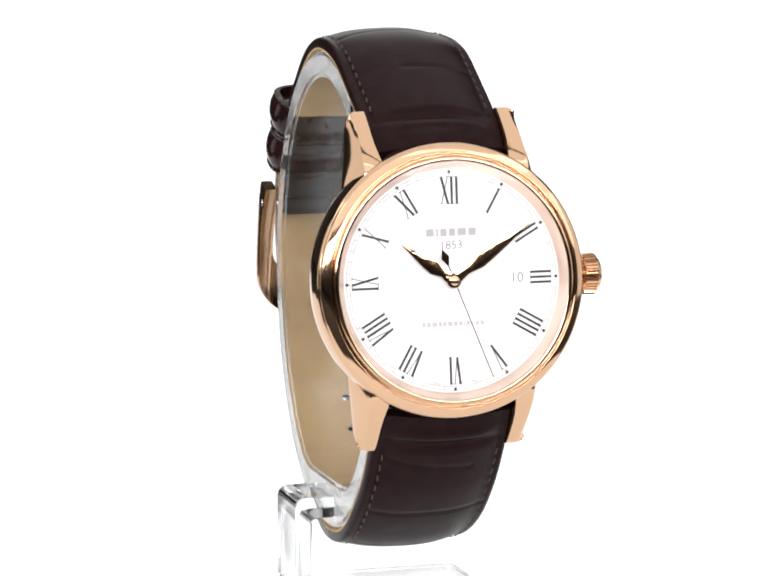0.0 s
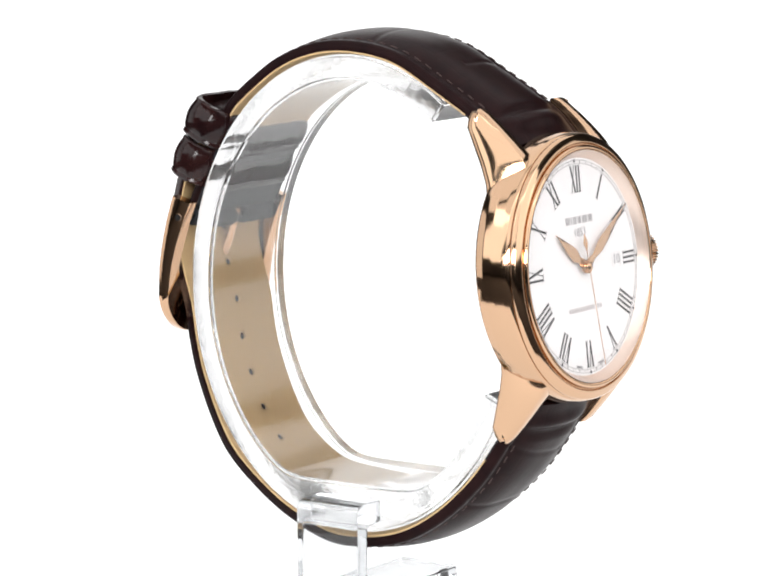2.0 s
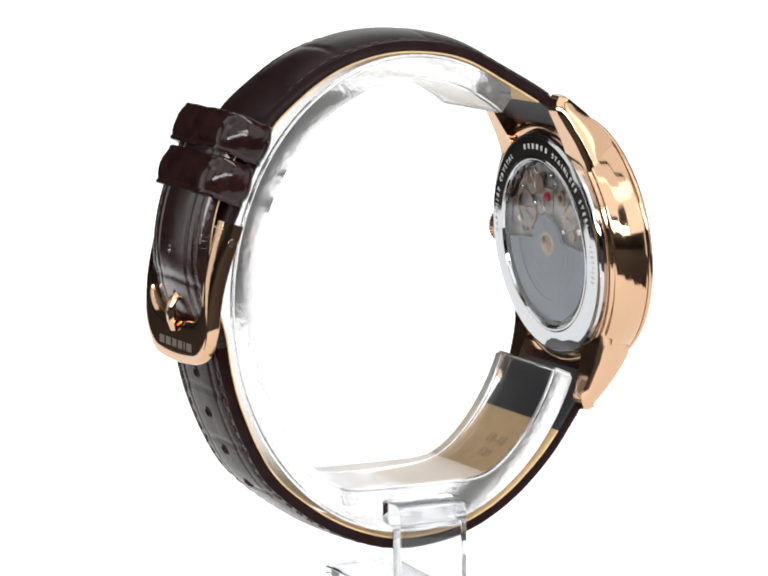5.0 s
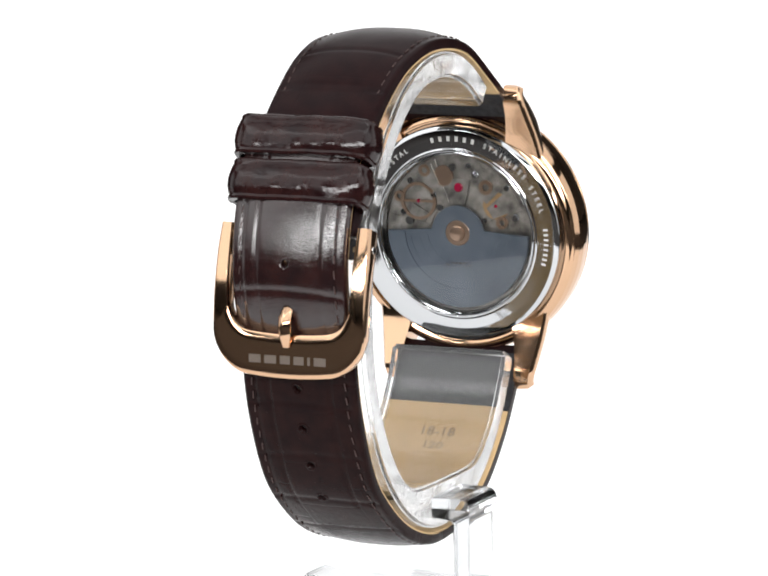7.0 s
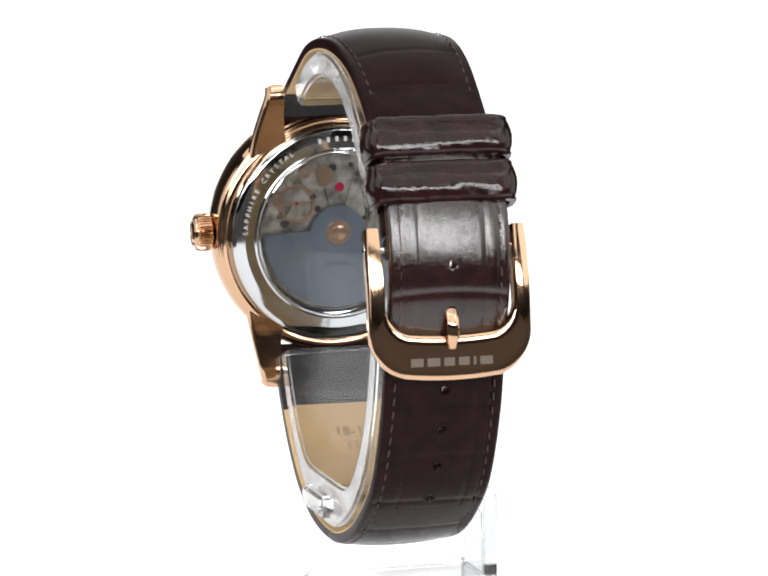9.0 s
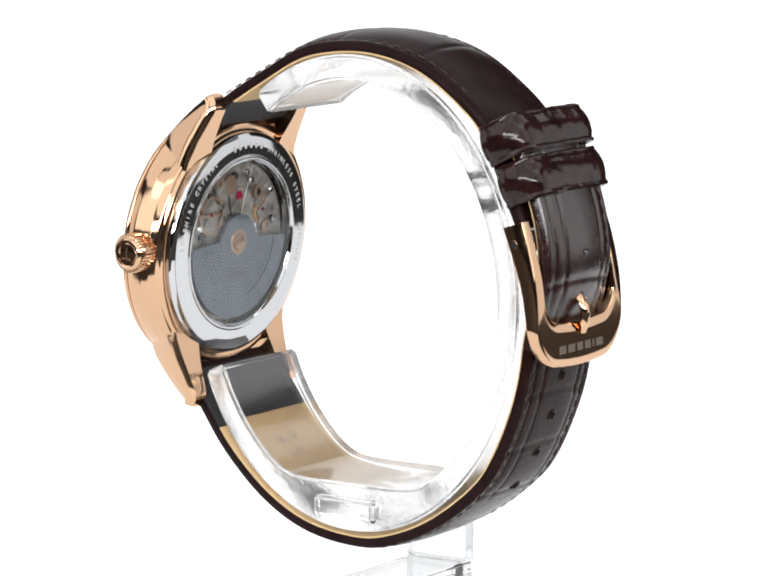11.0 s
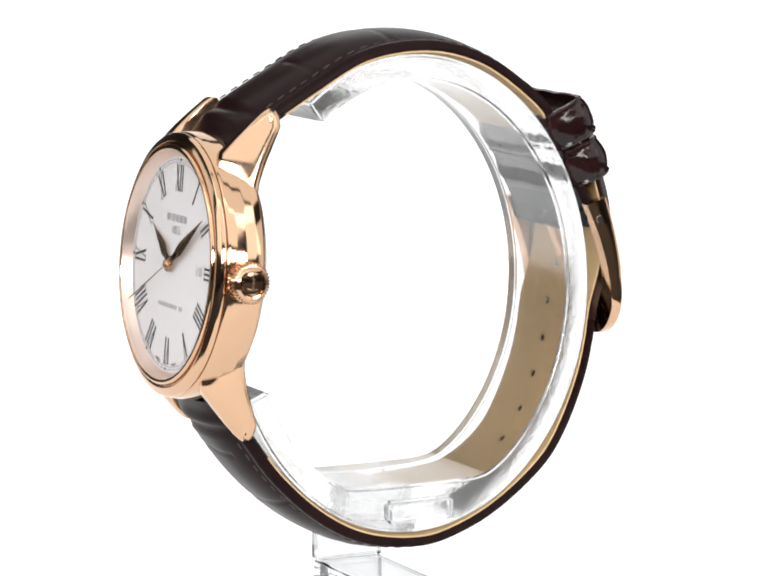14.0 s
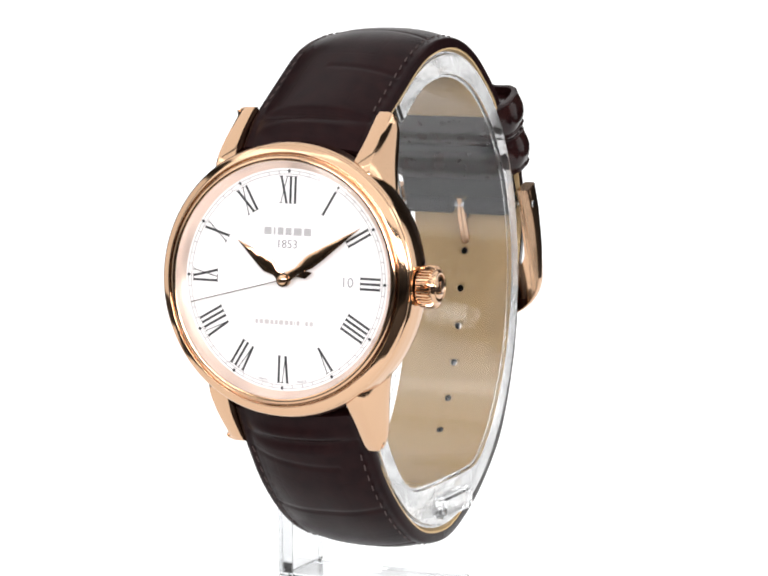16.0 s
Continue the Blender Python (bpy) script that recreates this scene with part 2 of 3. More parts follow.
def ribbon(path, s0, s1, half, low, high, ns, nx):
    """A band along a path: half(s) is half its width; low and high give its two faces over (s, -1..1)."""
    bm = bmesh.new()
    uv = bm.loops.layers.uv.new("uv")
    grid = []
    for side in (low, high):
        rows = []
        for i in range(ns + 1):
            s = s0 + (s1 - s0) * i / ns
            w = half(s)
            rows.append([bm.verts.new(path.place(w * (2 * j / nx - 1), s, side(s, 2 * j / nx - 1))) for j in range(nx + 1)])
        grid.append(rows)
    where = {}
    for rows in grid:
        for i, row in enumerate(rows):
            for j, v in enumerate(row):
                s = s0 + (s1 - s0) * i / ns
                where[v] = (s, half(s) * (2 * j / nx - 1))
    lo, hi = grid
    faces = []
    for i in range(ns):
        for j in range(nx):
            faces.append(bm.faces.new((lo[i][j], lo[i][j + 1], lo[i + 1][j + 1], lo[i + 1][j])))
            faces.append(bm.faces.new((hi[i][j], hi[i + 1][j], hi[i + 1][j + 1], hi[i][j + 1])))
        for j in (0, nx):
            faces.append(bm.faces.new((lo[i][j], lo[i + 1][j], hi[i + 1][j], hi[i][j])))
    for i in (0, ns):
        for j in range(nx):
            faces.append(bm.faces.new((lo[i][j], hi[i][j], hi[i][j + 1], lo[i][j + 1])))
    for f in faces:
        for l in f.loops:
            l[uv].uv = where[l.vert]
    return bm


def bent(bm, path, s0, h0):
    """Bends a flat piece (x across, y along, z out) onto a path, y = 0 at s0."""
    for v in bm.verts:
        v.co = path.place(v.co.x, s0 + v.co.y, h0 + v.co.z)
    return bm


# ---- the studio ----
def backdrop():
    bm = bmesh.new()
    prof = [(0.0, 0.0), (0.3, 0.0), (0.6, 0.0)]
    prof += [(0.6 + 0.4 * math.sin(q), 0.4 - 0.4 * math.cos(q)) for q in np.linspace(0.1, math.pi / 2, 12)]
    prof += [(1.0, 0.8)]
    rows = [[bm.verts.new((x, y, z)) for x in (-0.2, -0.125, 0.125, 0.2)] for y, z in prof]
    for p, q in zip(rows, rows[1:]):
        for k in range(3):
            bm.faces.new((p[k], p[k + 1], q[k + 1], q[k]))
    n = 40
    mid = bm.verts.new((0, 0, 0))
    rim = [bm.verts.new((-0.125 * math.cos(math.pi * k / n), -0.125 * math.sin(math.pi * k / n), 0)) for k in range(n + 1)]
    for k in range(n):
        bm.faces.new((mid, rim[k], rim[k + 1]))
    ob = part("backdrop", bm, added_glow, None, at=Matrix.Scale(1000, 4))
    tagged(ob, "seamless white studio sweep with added glow under and behind the watch", "backdrop", kind="structure")


def studio_room():
    def slab(name, x0, x1, y0, y1, z0, z1, label, mat=dark_wall):
        ob = part(name, box(x0, x1, y0, y1, z0, z1), mat, None, at=Matrix.Scale(1000, 4))
        tagged(ob, label, name.split("_")[0], kind="structure")
    slab("floor", -2.6, 2.6, -2.6, 2.6, -0.12, -0.02, "plain dark studio floor under the white sweep")
    slab("ceiling", -2.6, 2.6, -2.6, 2.6, 2.4, 2.5, "plain dark studio ceiling")
    slab("wall_north", -2.5, 2.5, 2.5, 2.6, -0.02, 2.4, "plain grey studio wall behind the sweep", grey_wall)
    slab("wall_south", -2.5, 2.5, -2.6, -2.5, -0.02, 2.4, "plain dark studio wall behind the camera")
    slab("wall_east", 2.5, 2.6, -2.6, 2.6, -0.02, 2.4, "plain grey studio side wall", grey_wall)
    slab("wall_west", -2.6, -2.5, -2.6, 2.6, -0.02, 2.4, "plain grey studio side wall", grey_wall)


backdrop()
studio_room()

# ---- the display stand ----
RING_A, RING_B, RING_T = 30.2, 36.6, 3.9


def display_stand():
    root = new("display_stand")
    tagged(root, "clear acrylic C-shaped watch display stand with a flat base", "display stand")
    bm = bmesh.new()
    n, w = 110, 9.9
    loops = []
    for k in range(n + 1):
        a = radians(125 + (-157 - 125) * k / n)
        c, s = math.cos(a), math.sin(a)
        o = (RING_A * c, RING_B * s)
        i = ((RING_A - RING_T) * c, max((RING_B - RING_T) * s, -29.2) + 0.6 * math.exp(-abs((RING_B - RING_T) * s + 29.2) / 1.2))
        loops.append([bm.verts.new((x, y, z)) for x, (y, z) in ((-w, o), (w, o), (w, i), (-w, i))])
    for a, b in zip(loops, loops[1:]):
        for k in range(4):
            bm.faces.new((a[k], a[(k + 1) % 4], b[(k + 1) % 4], b[k]))
    bm.faces.new(loops[0])
    bm.faces.new(loops[-1])
    bmesh.ops.recalc_face_normals(bm, faces=bm.faces)
    long = [e for e in bm.edges if len(e.link_faces) == 2 and e.calc_face_angle(0) > 0.8]
    bmesh.ops.bevel(bm, geom=long, offset=0.5, segments=3, affect="EDGES", clamp_overlap=True)
    ring = part("ring", bm, acrylic, root, "clear acrylic open ring with a flat inner foot")
    ring.data.materials.append(acrylic_edge)
    for p in ring.data.polygons:
        if abs(p.normal.x) > 0.35:
            p.material_index = 1
    # bent strip: short arm under the strap, then the leg
    out = [(-9.95, -31.1), (-14.6, -31.1)]
    out += [(-14.6 - 1.6 * math.sin(a), -32.7 + 1.6 * math.cos(a)) for a in np.linspace(0.2, math.pi / 2, 6)]
    out += [(-16.2, -45.15), (-13.7, -45.15), (-13.7, -35.0), (-13.2, -34.4), (-9.95, -34.4)]
    bm = prism(out, -5.6, 5.6, 0.55, 3)
    part("leg", bm, acrylic_clear, root, at=pose(0, 0, 0, 90, 0, 0))
    part("bar_end", box(9.95, 12.3, -5.6, 5.6, -34.6, -31.1, 0.6, 3), acrylic, root)
    rim = []
    for cx, cy, a0 in ((10.9, 4.0, 0), (-15.2, 4.0, 90), (-15.2, -4.0, 180), (10.9, -4.0, 270)):
        rim += [(cx + 1.6 * math.cos(radians(a0 + d)), cy + 1.6 * math.sin(radians(a0 + d))) for d in (0, 30, 60, 90)]
    part("base", prism(rim, -48.65, -45.2, 0.5, 3), acrylic_clear, root)
    return root


# ---- the wristwatch ----
UPPER = Path([(-28.6, 23.6), (-26.4, 25.8), (-24.0, 27.8), (-16.1, 32.5), (-8.8, 36.4), (-1.4, 37.8), (6.1, 37.4), (13.8, 34.7), (21.1, 29.4),
              (24.0, 26.1), (26.2, 21.5), (28.7, 15.8), (30.6, 11.6)])
LOWER = Path([(-32.0, -13.6), (-30.0, -16.6), (-27.4, -20.4), (-22.9, -26.5), (-16.0, -32.8), (-8.5, -36.8), (-0.1, -38.3), (6.2, -37.6), (14.2, -34.2),
              (22.2, -28.1), (26.1, -22.6), (29.2, -15.4), (30.7, -9.8), (31.6, -4.0), (33.1, 1.0), (34.0, 5.5), (33.95, 9.6),
              (33.0, 14.5), (31.4, 19.0), (29.3, 23.6), (27.5, 27.0)])
BUCKLE = Path([(31.2, 13.1), (32.2, 9.8), (33.1, 6.2), (33.75, 2.5), (33.95, -1.5), (34.1, -8.3)])


def grooves(s, x, marks, width=0.5, depth=0.12):
    """Depth of the creases between the scales: marks are (where along, slant, bow, from, to)."""
    g = 0.0
    for m, slant, bow, x0, x1 in marks:
        if x0 <= x <= x1:
            d = s - (m + slant * x + bow * x * x)
            g += depth * math.exp(-(d / width) ** 2)
    return g


def strap_half(s, length):
    if s < 8:
        return 9.85 + 0.05 * s
    k = min(1.0, max(0.0, (s - 22) / 34))
    return 10.25 - 1.2 * k * k * (3 - 2 * k)


def strap(root, name, path, end, pad_to, marks, rails, label, mat, under):
    """One leather strap: dome-padded near the case, creased, with its own edges."""
    length = path.length
    half = lambda s: strap_half(s, length)

    def high(s, x):
        flat = max(0.0, 1.0 - (abs(x) / 0.86) ** 2.6)
        pad = 1.5 * max(0.0, 1 - s / pad_to) ** 0.6 + 0.45
        if s > 0.7 * length:
            flat, pad = 1.0 - x * x, 0.45 + 0.5 * min(1.0, (s / length - 0.7) / 0.08)
        pad *= min(1.0, 0.45 + s / 12)
        rail = sum((0.22 if s > 0.66 * length else 0.1) * math.exp(-((x - r) / 0.04) ** 2) for r in rails if s > 0.52 * length)
        lip = 0.35 * max(0.0, (abs(x) - 0.94) / 0.06) ** 2
        wob = 0.05 * noise.noise(Vector((s * 0.12, x * 2.0, 1.7)))
        roll = 0.45 * math.exp(-((s - 5.2) / 0.7) ** 2) - 0.6 * math.exp(-((s - 3.2) / 1.0) ** 2)
        return 0.85 + pad * flat - roll * flat - grooves(s, x, marks) - rail - lip + wob

    bm = ribbon(path, 0, end, half, lambda s, x: under, high, int(end / 0.3), 72)
    return part(name, bm, mat, root, label, sharp=50)


def cut_holes(obs, path, spots, radius):
    """Punches round holes through the parts."""
    bm = bmesh.new()
    for s in spots:
        p, d, n = path.at(s)
        m = Matrix(((1, 0, 0, 0), (0, d.x, n.x, p.x), (0, d.y, n.y, p.y), (0, 0, 0, 1)))
        join(bm, prism([(radius * math.cos(a), radius * math.sin(a)) for a in np.linspace(0, 2 * math.pi, 16, endpoint=False)], -3, 3), m)
    cutter = part("cutter", bm, ink, None)
    for ob in obs:
        mod = ob.modifiers.new("punch", "BOOLEAN")
        mod.operation, mod.object, mod.solver = "DIFFERENCE", cutter, "EXACT"
        dg = bpy.context.evaluated_depsgraph_get()
        me = bpy.data.meshes.new_from_object(ob.evaluated_get(dg))
        me.materials.clear()
        me.materials.append(ob.data.materials[0])
        for p in me.polygons:
            p.material_index = 0
        ob.modifiers.clear()
        ob.data = me
    bpy.data.objects.remove(cutter)


def stitches(parent, path, s0, s1, lift):
    bm = bmesh.new()
    s = s0
    while s < s1:
        for side in (-1, 1):
            x = side * (strap_half(s, path.length) - 1.45)
            q = box(-0.11, 0.11, -0.62, 0.62, -0.08, 0.12, 0.07)
            q.transform(pose(x, 0, 0, 0, 0, side * 6))
            join(bm, bent(q, path, s, lift(s)))
        s += 2.15
    return tagged(part("stitching", bm, thread, parent, "row of brown stitches"), kind="stuff")


def lug(sx, sy):
    """One horn-shaped lug: sections along its length, flat towards the strap, crowned outwards, running down to a blunt tip."""
    def between(table, v):
        for (a, p), (b, q) in zip(table, table[1:]):
            if v <= b:
                return p + (q - p) * max(0.0, (v - a) / (b - a))
        return table[-1][1]
    top = [(9.5, -0.9), (14.0, -0.7), (16.3, -0.75), (17.6, -1.3), (19.5, -2.85), (22.0, -5.2), (24.2, -7.5), (24.8, -8.4)]
    low = [(9.5, -6.4), (13.5, -6.7), (16.5, -7.7), (19.5, -9.0), (22.4, -10.2), (24.0, -9.9), (24.8, -9.3)]
    out = [(9.5, 15.3), (14.0, 14.6), (18.0, 13.9), (22.0, 13.2), (24.8, 12.7)]
    inn = [(9.5, 8.6), (15.5, 9.0), (18.0, 9.6), (20.5, 10.0), (24.8, 10.0)]
    bm = bmesh.new()
    rows = []
    for v in (9.5, 12.0, 14.0, 15.4, 16.3, 17.0, 17.8, 18.8, 20.0, 21.2, 22.3, 23.2, 23.9, 24.4, 24.7, 24.8):
        t, b, x, i = between(top, v), between(low, v), between(out, v), between(inn, v)
        ridge = i + (x - i) * 0.6
        sect = [(i, b), (i, t - 0.5), (i + 0.1, t - 0.16), (i + 0.35, t - 0.04), (ridge - 0.15, t + 0.02), (ridge + 0.15, t - 0.1)]
        for k in range(1, 7):
            f = k / 6
            sect.append((ridge + 0.15 + (x - ridge - 0.15) * (f + 0.55 * f * (1 - f)), t - 0.1 + (b + 1.4 - t + 0.1) * f))
        sect += [(x - 0.15, b + 0.6), (x - 0.6, b + 0.1)]
        rows.append([bm.verts.new((px, v - 0.5 * max(0.0, (px - 11.4) / 1.2) ** 2 * max(0.0, (v - 22) / 2.8), pu)) for px, pu in sect])
    n = len(rows[0])
    for a, b in zip(rows, rows[1:]):
        for k in range(n):
            bm.faces.new((a[k], a[(k + 1) % n], b[(k + 1) % n], b[k]))
    bm.faces.new(rows[0])
    bm.faces.new(rows[-1])
    bm.transform(Matrix.Diagonal((sx, sy, 1, 1)))
    return bm


def numeral(body):
    """A printed Roman numeral, four high, centred across; thick and thin strokes with small feet."""
    bm = bmesh.new()
    wide = {"I": 0.82, "V": 1.35, "X": 1.5}
    thick, thin, h = 0.38, 0.14, 3.9
    x = -sum(wide[c] for c in body) / 2
    for c in body:
        m = x + wide[c] / 2
        k = wide[c] / 2 - 0.22
        if c == "I":
            join(bm, stroke((m, 0), (m, h), thick))
            feet = [(m, 0), (m, h)]
        elif c == "V":
            join(bm, stroke((m - k, h), (m, 0), thick))
            join(bm, stroke((m + k, h), (m, 0), thin, 0, 0.045))
            feet = [(m - k, h), (m + k, h)]
        else:
            join(bm, stroke((m - k, h), (m + k, 0), thick))
            join(bm, stroke((m + k, h), (m - k, 0), thin, 0, 0.045))
            feet = [(m - k, h), (m + k, h), (m - k, 0), (m + k, 0)]
        for fx, fy in feet:
            join(bm, stroke((fx - 0.33, fy), (fx + 0.33, fy), 0.10, 0, 0.04))
        x += wide[c]
    return bm


def leaf_hand(length, wide, tail):
    """A faceted leaf-shaped hand, ridge along its middle."""
    bm = bmesh.new()
    edge = [(0.0, 0.75), (0.12, 0.5), (0.30, 1.0), (0.45, 0.85), (0.7, 0.48), (0.9, 0.16), (1.0, 0.04)]
    rows = []
    for t, w in edge:
        y = 0.8 + (length - 0.8) * t
        rows.append([bm.verts.new((-wide * w / 2, y, 0)), bm.verts.new((0, y, 0.08)), bm.verts.new((wide * w / 2, y, 0)), bm.verts.new((0, y, -0.06))])
    for a, b in zip(rows, rows[1:]):
        for k in range(4):
            bm.faces.new((a[k], b[k], b[(k + 1) % 4], a[(k + 1) % 4]))
    bm.faces.new(rows[0])
    bm.faces.new(rows[-1][::-1])
    join(bm, revolve([(0.45, -0.06), (1.05, -0.06), (1.05, 0.16), (0.45, 0.16)], 32, True))
    return bm


def second_hand_mesh():
    bm = stroke((0, -3.2), (0, 15.2), 0.14, 0, 0.08)
    pts = [(0, -5.0), (0.62, -3.6), (0.3, -2.9), (0.12, -2.4), (-0.12, -2.4), (-0.3, -2.9), (-0.62, -3.6)]
    join(bm, prism(pts, -0.01, 0.1))
    join(bm, revolve([(0.0, 0.42), (0.45, 0.38), (0.72, 0.2), (0.75, -0.1), (0.0, -0.1)], 32))
    return bm


def wristwatch():
    root = new("wristwatch")
    tagged(root, "rose gold wristwatch with white dial and dark brown crocodile strap", "watch")

    # case
    prof = rounded([(17.4, -6.3), (18.5, -6.75), (19.1, -6.5), (19.3, -6.15), (19.75, -5.95), (20.1, -4.6), (20.22, -3.1), (20.1, -1.5), (19.95, -0.55), (19.7, -0.2), (18.6, -0.2)], 0.18)
    case = part("case", revolve(prof, 192), gold, root, "polished rose gold round case", CASE)
    prof = [(18.6, -0.25), (19.75, -0.12), (19.85, 0.25), (19.6, 0.65), (18.9, 1.0), (18.42, 1.2), (18.28, 0.8), (18.08, 0.8), (18.0, 1.4),
            (17.75, 1.6), (17.5, 1.62), (17.3, 1.56), (17.25, 1.45)]
    part("bezel", revolve(rounded(prof, 0.16), 192), gold, case, "stepped polished rose gold bezel", CASE)
    part("flange", revolve([(17.26, 1.46), (17.2, 1.2), (16.6, 0.5), (16.2, 0.02), (16.2, -0.2)], 160), flange_gold, case, "pale gold inner flange round the dial", CASE)
    for sx in (-1, 1):
        for sy in (-1, 1):
            part("lug", lug(sx, sy), gold, case, at=CASE)
    for sy in (-1, 1):
        bar = revolve([(0.0, -9.8), (0.45, -9.8), (0.45, 9.8), (0.0, 9.8)], 16)
        part("spring_bar", bar, dark_metal, case, "thin dark spring bar", CASE @ pose(0, 20.8 * sy, -6.6, 0, 90, 0))

    # crown
    n = 36
    bm = bmesh.new()
    rings = []
    for z, a, b in ((0.0, 2.5, 2.5), (0.15, 2.75, 2.55), (0.35, 3.05, 2.78), (2.2, 3.1, 2.82), (2.45, 2.85, 2.6), (2.5, 2.5, 2.5), (2.78, 2.35, 2.35), (2.95, 2.1, 2.1), (2.9, 1.85, 1.85), (2.7, 1.78, 1.78)):
        rings.append([bm.verts.new(((a if k % 4 < 2 else b) * math.cos(2 * math.pi * k / (4 * n)), (a if k % 4 < 2 else b) * math.sin(2 * math.pi * k / (4 * n)), z))
                      for k in range(4 * n)])
    for a, b in zip(rings, rings[1:]):
        for k in range(4 * n):
            j = (k + 1) % (4 * n)
            bm.faces.new((a[k], a[j], b[j], b[k]))
    bm.faces.new(rings[-1])
    join(bm, revolve([(1.6, -1.2), (1.6, 0.05), (2.5, 0.05)], 48))
    at = CASE @ pose(20.2, 0, -2.9, 0, 90, 0)
    crown = part("crown", bm, gold, case, "fluted rose gold winding crown", at)
    emb = revolve([(1.75, 2.74), (1.65, 2.9), (1.0, 3.02), (0.0, 3.06)], 48)
    part("emblem", emb, gold, crown, "polished domed crown emblem", at)
    bm = join(stroke((-0.8, -0.85), (0.8, -0.85), 0.28, 2.95, 3.12), stroke((0.0, -0.7), (0.0, 0.9), 0.28, 2.95, 3.12))
    part("emblem_mark", bm, gold_soft, crown, "pale plain bars on the crown", at)

    # dial
    dial = part("dial", revolve([(0.0, 0.0), (16.19, 0.0), (16.19, -0.25), (0.0, -0.25)], 128), dial_white, root, "silvery white dial with black Roman numerals", CASE)
    names = ["XII", "I", "II", "III", "IIII", "V", "VI", "VII", "VIII", "IX", "X", "XI"]
    for h, body in enumerate(names):
        turn = Matrix.Rotation(radians(-30 * h), 4, "Z")
        bm = numeral(body)
        short = 0.8 if body == "III" else 1.0
        bm.transform(Matrix.Diagonal((0.92, short, 1, 1)))
        part("numeral", bm, ink, dial, at=CASE @ turn @ pose(0, 15.0 - 3.9 * short, 0.005))
        part("hour_dot", box(-0.2, 0.2, 15.5, 16.0, 0, 0.1, 0.05), ink, dial, at=CASE @ turn)
    bm = bmesh.new()
    for k in range(60):
        if k % 5:
            join(bm, stroke((0, 15.3), (0, 15.82), 0.11, 0, 0.04), Matrix.Rotation(radians(6 * k), 4, "Z"))
    for r in (15.33, 15.82):
        join(bm, revolve([(r - 0.04, 0.0), (r - 0.04, 0.04), (r + 0.04, 0.04), (r + 0.04, 0.0)], 120))
    tagged(part("minute_track", bm, pale_ink, dial, "fine printed minute track", CASE), kind="stuff")
    # maker's mark as plain bars
    x = -3.75
    for w in (1.15, 0.3, 0.95, 0.95, 1.3, 1.15):
        part("mark_bar", box(x, x + w, -0.55, 0.55, 0, 0.05), mark_ink, dial, "grey plain printed bar", CASE @ pose(0.05, 7.0, 0))
        x += w + 0.34
    part("year", text("1853", 1.75), grey_ink, dial, "small grey printed year", CASE @ pose(0, 5.1, 0.03))
    x = -4.7
    for w in (0.5, 0.6, 0.75, 0.5, 0.5, 0.7, 0.6, 0.5, 0.2, 0.5, -0.5, 0.5, 0.55):
        if w > 0:
            part("fine_bar", box(x, x + w, -0.34, 0.34, 0, 0.04), coral_ink, dial, "grey plain bar of fine print", CASE @ pose(0, -6.25, 0))
        x += abs(w) + 0.2
    for body, a in (("SWISS", 192), ("MADE", 168)):
        part("fine_print", text(body, 0.62), grey_ink, dial, "tiny printed words", CASE @ Matrix.Rotation(radians(-a), 4, "Z") @ pose(0, 15.0, 0.03, 0, 0, 180))
    # date window
    bm = prism([(8.7, -1.05), (10.9, -1.05), (10.9, 1.05), (8.7, 1.05)], 0.0, 0.04)
    date = part("date_disc", bm, dial_white, dial, "white date window", CASE)
    for x0, x1, y0, y1 in ((8.6, 8.7, -1.15, 1.15), (10.9, 11.0, -1.15, 1.15), (8.7, 10.9, 1.05, 1.15), (8.7, 10.9, -1.15, -1.05)):
        part("date_frame", box(x0, x1, y0, y1, 0.0, 0.07), frame_ink, dial, at=CASE)
    part("date", text("10", 2.1), grey_ink, dial, "grey date number ten", CASE @ pose(9.8, 0, 0.06))

    # hands
    hour = part("hour_hand", leaf_hand(9.4, 2.15, 0), gold, root, "faceted rose gold leaf hour hand", CASE @ pose(0, 0, 0.6, 0, 0, -305.5))
    minute = part("minute_hand", leaf_hand(14.4, 2.0, 0), gold, root, "faceted rose gold leaf minute hand", CASE @ pose(0, 0, 0.95, 0, 0, -56.3))
    second = part("second_hand", second_hand_mesh(), gold, root, "thin rose gold seconds hand")
    crystal = part("crystal", revolve([(0.0, 2.05), (6.0, 1.99), (11.0, 1.87), (15.0, 1.71), (17.24, 1.58), (17.24, 1.3), (0.0, 1.3)], 96), crystal_mat, root, "clear domed sapphire glass", CASE)
    crystal.visible_shadow = False

    # case back
    prof = rounded([(13.3, -7.5), (13.5, -7.98), (13.85, -7.98), (14.05, -7.85), (15.6, -7.8), (17.0, -7.65), (17.6, -7.35), (17.75, -6.9), (17.75, -6.2)], 0.08)
    back = part("case_back", revolve(prof, 160), steel, root, "polished steel case back ring around a window", CASE)
    inner = revolve([(13.3, -7.5), (13.1, -7.6), (12.95, -6.3)], 128)
    part("window_rim", inner, steel, back, at=CASE)
    bglass = part("back_window", revolve([(0.0, -7.75), (13.0, -7.7), (13.2, -7.55), (0.0, -7.5)], 96), back_glass, back, "clear glass back window", CASE)
    bglass.visible_shadow = False
    flip = CASE @ pose(0, 0, -7.81, 0, 180, 0)
    bm = bmesh.new()
